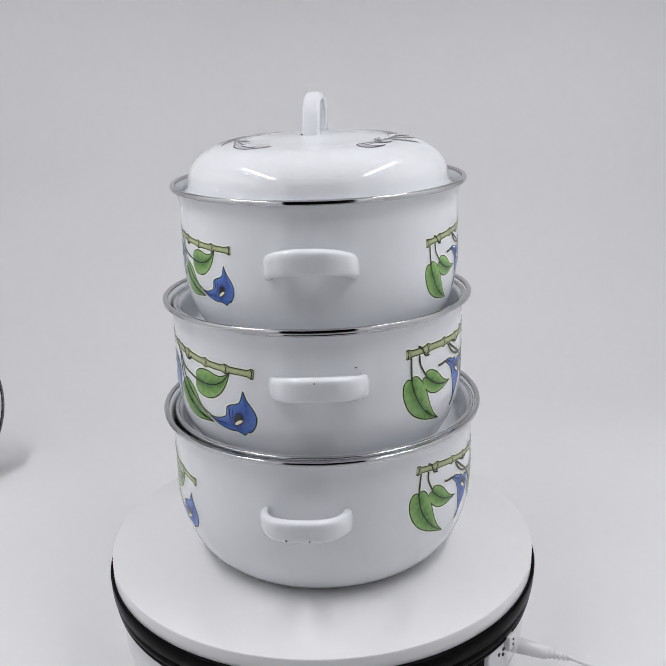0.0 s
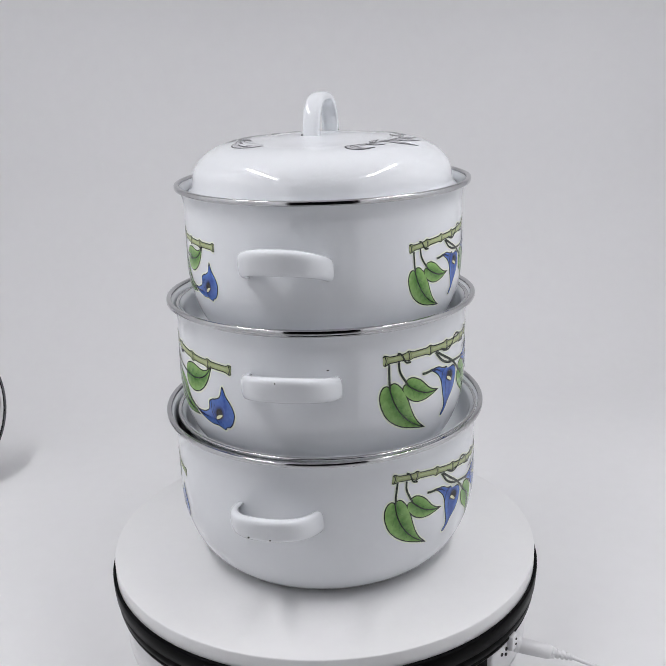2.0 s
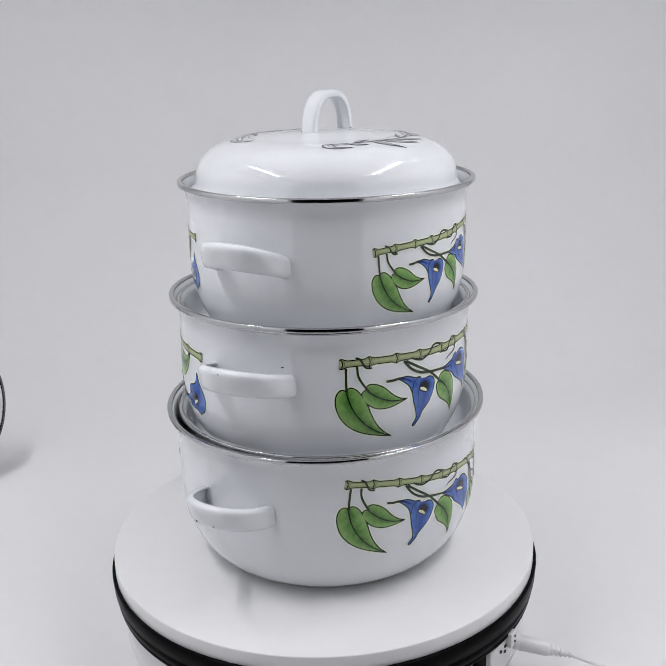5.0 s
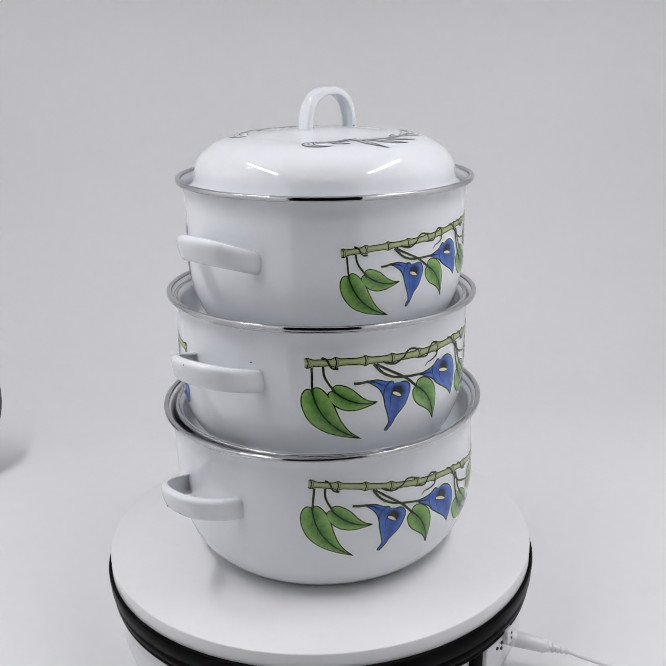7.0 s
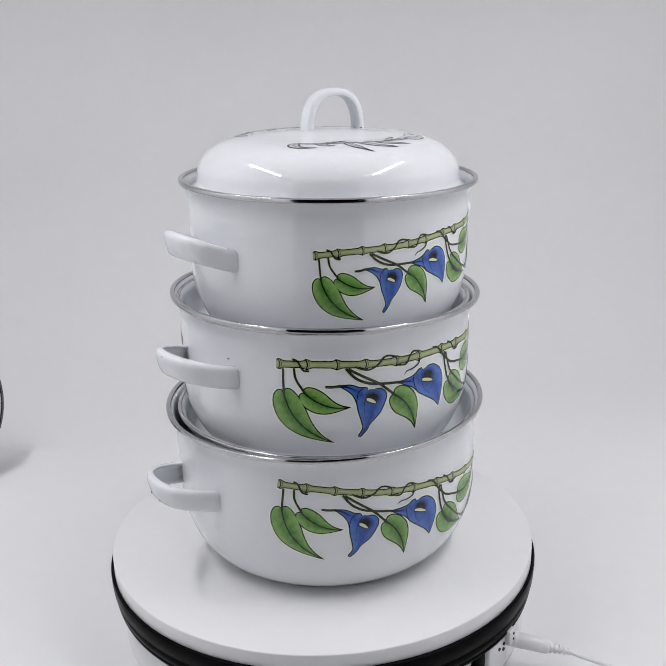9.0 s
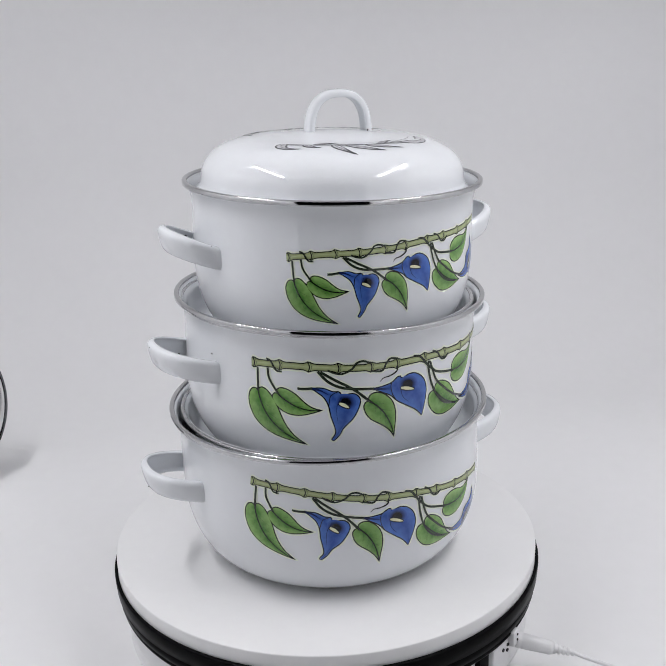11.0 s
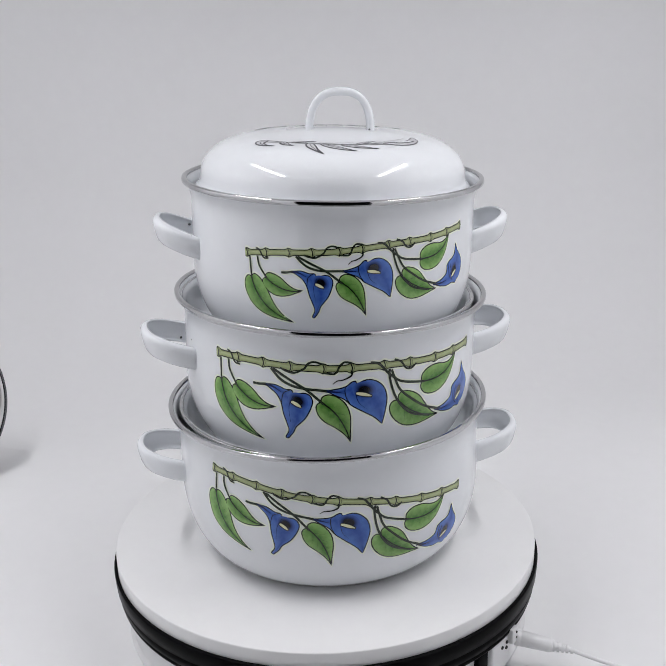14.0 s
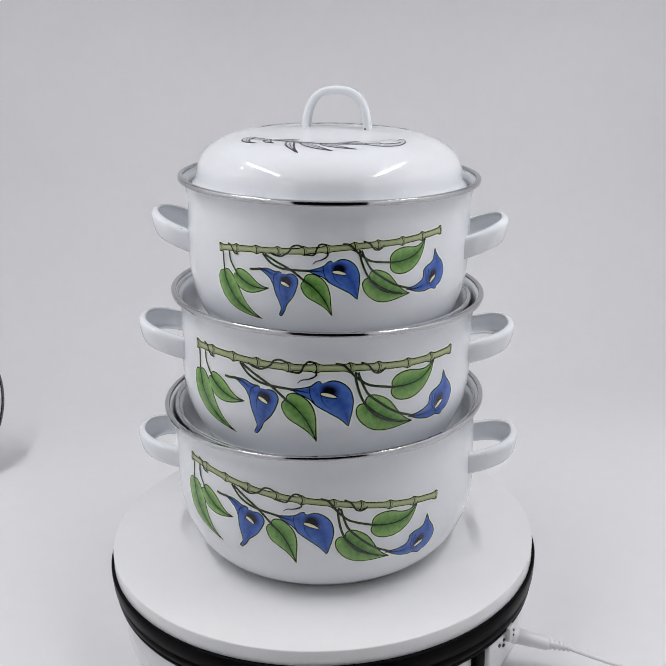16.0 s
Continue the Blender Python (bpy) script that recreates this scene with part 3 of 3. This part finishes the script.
def build_pot(key, label, handle, prints, chips):
    p = POTS[key]
    pot = thing("enamel_pot", label, "pot", stand(key), "stacked pots")
    h = p["z1"] - p["z0"]
    part("body", pot_body(p), ENAMEL, pot, "white enamelled wall, rounded at the foot")
    part("rim", ring(p["rim"] - 0.0018, h - 0.0018, 0.0019, 0.0019, 0.62), STEEL, pot, "bright steel rim")
    ang, z, out, span, rise = handle
    for k in (0, 180):
        hd = part("handle", strap_handle(p, ang + k, z, out, span, rise), ENAMEL, pot, "white enamelled strap handle")
        if k == 0:
            for dx, dy, dz, s in chips:
                bm = bmesh.new()
                bmesh.ops.create_icosphere(bm, subdivisions=1, radius=s)
                bmesh.ops.transform(bm, matrix=Matrix.Rotation(radians(ang), 4, "Z") @ Matrix.Translation((p["r"] + dx, dy, z + dz + rise * dx)), verts=bm.verts)
                part("chip", bm, HOLE_CHIP_DARK, hd, "small dark chip in the enamel")
    for a, rr, zz, size in WORN[key]:
        bm = bmesh.new()
        bmesh.ops.create_icosphere(bm, subdivisions=1, radius=size, matrix=Matrix.Rotation(radians(a), 4, "Z") @ Matrix.Translation((rr, 0, zz)) @ Matrix.Diagonal((0.5, 1.7, 0.7, 1)))
        part("chip", bm, HOLE_CHIP_DARK, pot, "small dark chip in the enamel")
    for a, zz, kx, ky, tilt in prints:
        garland(pot, p, a, zz, kx, ky, tilt)
    return pot


bottom_pot = build_pot("bottom", "large white enamel pot with blue flower garland, standing on the turntable", (-142.4, 0.0738, 0.0350, 0.0302, 0.22),
                       [(-54.5, 0.0855, 0.973, 0.955, -8.2), (-242.0, 0.0960, 0.973, 0.955, -8.2)],
                       [(-0.0012, 0.0300, 0.0060, 0.0009), (-0.0008, 0.0312, -0.0035, 0.0009), (0.0305, -0.010, -0.0058, 0.0008), (0.0312, 0.006, -0.0058, 0.0007)])
middle_pot = build_pot("middle", "medium white enamel pot with blue flowers, set in the large pot", (-135.9, 0.0756, 0.0345, 0.0320, 0.24),
                       [(-50.6, 0.0907, 1.0, 1.0, 0.0), (-217.0, 0.0900, 1.0, 1.0, -4.0)], [(0.0328, -0.003, 0.0062, 0.0009), (0.0002, 0.0325, 0.0080, 0.0006), (0.0022, -0.0292, -0.0042, 0.0011)])
top_pot = build_pot("top", "small white enamel pot with blue flowers, topping the stack", (-139.7, 0.0709, 0.0295, 0.0298, 0.34),
                    [(-47.4, 0.0845, 0.790, 0.835, 4.0), (-220.5, 0.0840, 0.790, 0.835, -2.5)], [(0.0008, 0.0300, 0.0080, 0.0008), (-0.0005, -0.0305, 0.0076, 0.0009), (0.0022, -0.0268, 0.0045, 0.0011)])


# ---- lids ----
def lid_profile(R, rise):
    """Outer profile of a lid from its flange to its crown, over z = 0."""
    return [(R + 0.0026, -0.0030), (R + 0.0026, -0.0018), (R + 0.0004, -0.0006), (R - 0.0006, 0.0030)] + [
        (R - 0.0010 - (R * 0.46) * (1 - math.cos(math.pi / 2 * i / 16)) ** 1.12, 0.0045 + (rise - 0.0085) * math.sin(math.pi / 2 * i / 16) ** 0.98) for i in range(1, 17)] + [
        (R * 0.40, rise - 0.0028), (R * 0.25, rise - 0.0010), (R * 0.1, rise - 0.0002), (0, rise)]


def lid_mesh(R, rise):
    out = lid_profile(R, rise)
    inner = [(max(r - 0.0014, 0), z - 0.0016) for r, z in out[::-1]]
    return lathe(bmesh.new(), out + inner, 160, closed=False)


def knob_mesh(rise, half, height, half_w):
    """An arched strap standing on the lid."""
    pts = []
    for i in range(41):
        a = math.pi * i / 40
        c, s = math.cos(a), math.sin(a)
        pts.append(Vector((half * math.copysign(abs(c) ** 0.78, c), 0, rise - 0.004 + (height + 0.004) * abs(s) ** 0.80)))
    return channel_sweep(bmesh.new(), pts, Vector((0, 1, 0)), Vector((0, 0, rise)), half_w, 0.0046)


LID_R, LID_RISE = 0.0982, 0.0376


def lid_height(r):
    prof = lid_profile(LID_R, LID_RISE)
    for (r0, z0), (r1, z1) in zip(prof[3:], prof[4:]):
        if r1 <= r <= r0:
            return z1 + (z0 - z1) * (r - r1) / (r0 - r1)
    return prof[3][1]


def sprig(lid, angle):
    """A grey line-art sprig bent round the crown of the lid."""

    def place(x, y, lift):
        a = radians(angle) + x / 53.0
        r = 0.0635 - y / 1000
        return Vector((r * math.cos(a), r * math.sin(a), lid_height(r) + lift))

    pr = Print(place)
    pr.line([(-54, 2), (-30, 8), (-8, 2), (12, 6), (34, 2)], 1.3, 0, LIFT[2], 40)
    pr.line([(-30, 5), (-14, 9), (2, 3), (20, 3), (40, -6)], 1.0, 0, LIFT[2], 40)
    for spine, w in (([(-52, 2), (-56, -3), (-50, -9), (-40, -6)], 3.0), ([(-40, 4), (-36, -2), (-30, -2)], 2.2), ([(-22, 5), (-20, -4), (-12, -14)], 2.4), ([(-14, 4), (-4, -6), (4, -10)], 2.4),
                     ([(-2, 3), (6, -3), (16, -8)], 2.2), ([(8, 4), (14, 10), (24, 11)], 2.0), ([(-34, 6), (-30, 12), (-20, 13)], 2.0)):
        draw_heart(pr, spine, w, 0.8, 0, LIFT[1], 0.6)
        draw_heart(pr, spine, w, 0.8, 1, LIFT[2], -0.45)
        pr.line(spine, 0.45, 0, LIFT[3], 12)
    pr.line([(-50, -2), (-44, 2), (-36, 0)], 0.7, 0, LIFT[3], 12)
    pr.line([(18, 5), (30, 8), (42, 5), (52, 8)], 0.6, 0, LIFT[3], 20)
    pr.line([(-26, 7), (-10, 12), (6, 8), (22, 12)], 0.45, 0, LIFT[3], 24)
    # the open bell at the sprig's end
    pr.blade([(24, 2), (34, -4), (44, -6), (56, 4)], lambda t: 6.0 * (t + 0.01) ** 0.6 * max(1 - t, 0) ** 0.6 * 1.5, 0, LIFT[1], 0, 0.4)
    pr.blade([(24, 2), (34, -4), (44, -6), (56, 4)], lambda t: 6.0 * (t + 0.01) ** 0.6 * max(1 - t, 0) ** 0.6 * 1.5, 1, LIFT[2], 0, -0.5)
    pr.spot(40, -1, 7.5, 2.2, -8, 0, LIFT[3])
    pr.spot(40, -0.6, 6.5, 1.4, -8, 2, LIFT[4])
    part("printed_sprig", pr.bm, [GREY_INK, GREY_FILL, ENAMEL], lid, "grey line-art flower sprig")


def build_lid():
    p = POTS["top"]
    lid = thing("pot_lid", "domed white enamel lid with grey sprigs, on the small pot", "lid", stand("top", p["z1"] - p["z0"] - 0.0042))
    part("dome", lid_mesh(LID_R, LID_RISE), ENAMEL, lid)
    bm = knob_mesh(LID_RISE, 0.0230, 0.0268, 0.0064)
    bmesh.ops.translate(bm, vec=(0.0050, 0.0014, 0), verts=bm.verts)
    bmesh.ops.rotate(bm, cent=(0, 0, 0), matrix=Matrix.Rotation(radians(36), 3, "Z"), verts=bm.verts)
    knob = part("knob", bm, ENAMEL, lid, "white enamelled arched strap knob")
    for x, y in ((-0.0170, 0.0085), (-0.0160, -0.0040), (0.0262, -0.0046)):
        bm = bmesh.new()
        bmesh.ops.create_icosphere(bm, subdivisions=1, radius=0.0009, matrix=pose(0, 0, 0, 0, 0, 36) @ Matrix.Translation((x, y, LID_RISE - 0.0004)))
        part("chip", bm, HOLE_CHIP_DARK, knob, "small dark chip in the enamel")
    sprig(lid, -49)
    sprig(lid, 131)
    return lid


def build_turned_lid(key, upper, label):
    """A lid lying upside down in a pot, its steel edge just inside the pot's rim; the next pot stands in it."""
    p = POTS[key]
    R = p["rim"] - 0.0100
    edge = p["z1"] - 0.0036
    deep = edge - POTS[upper]["z0"] + 0.0022
    lean = [0.5 * (a + b) for a, b in zip(p["tilt"], POTS[upper]["tilt"])]
    lid = thing("upturned_lid", label, "lid", pose(p["c"][0] + 0.0016, p["c"][1], edge, lean[0], lean[1], 0))
    out = [(R + 0.0030, 0.0), (R + 0.0030, -0.0012), (R + 0.0004, -0.0024), (R - 0.0010, -0.006), (R - 0.0030, -0.013), (R - 0.0070, -0.021), (R - 0.0125, -deep + 0.0055), (R - 0.0185, -deep + 0.0015), (R - 0.026, -deep), (R * 0.4, -deep), (0, -deep)]
    part("dome", lathe(bmesh.new(), out + [(max(r - 0.0014, 0), z + 0.0014) for r, z in out[::-1]], 160), ENAMEL, lid)
    part("edge", ring(R + 0.0022, -0.0006, 0.0016, 0.0014), STEEL, lid, "thin steel edge")
    return lid


top_lid = build_lid()
lids = [build_turned_lid("bottom", "middle", "upturned white enamel lid inside the large pot"), build_turned_lid("middle", "top", "upturned white enamel lid inside the medium pot")]


# ---- the polished dish at the edge of the backdrop ----
def build_dish():
    """A shallow round steel dish with a dark rolled edge, stood on its edge on the backdrop."""
    R = 0.100
    dish = thing("steel_dish", "round polished steel dish with dark edge, stood upright", "dish", pose(-0.4255, 0.22, FLOOR + R + 0.0003, 86, 0, 32))
    prof = [(0, -0.012), (0.040, -0.0118), (0.058, -0.010), (0.070, -0.005), (0.078, 0.002), (0.092, 0.004), (R - 0.001, 0.0045), (R - 0.001, 0.0062), (0.091, 0.0057), (0.076, 0.0037), (0.068, -0.0033), (0.057, -0.0083), (0.040, -0.0101), (0, -0.0103)]
    part("bowl", lathe(bmesh.new(), prof, 96), CHROME, dish)
    part("edge", ring(R - 0.0008, 0.0052, 0.0011, 0.0014, 1.0, 96), DARK_STEEL, dish, "dark rolled edge")


build_dish()


# ---- what turns ----
SPIN = -5.6865   # degrees a second, clockwise from above
AT_8 = 0.086


def motions():
    times = [i * 1.0 for i in range(17)]
    for ob in (bottom_pot, middle_pot, top_pot, top_lid, *lids):
        rest = ob.matrix_basis.copy()
        walk(ob, [(t, pose(0, 0, 0, 0, 0, AT_8 + SPIN * (t - 8)) @ rest) for t in times])
    walk(platter, [(t, pose(0, 0, 0, 0, 0, AT_8 + SPIN * (t - 8))) for t in times])


motions()
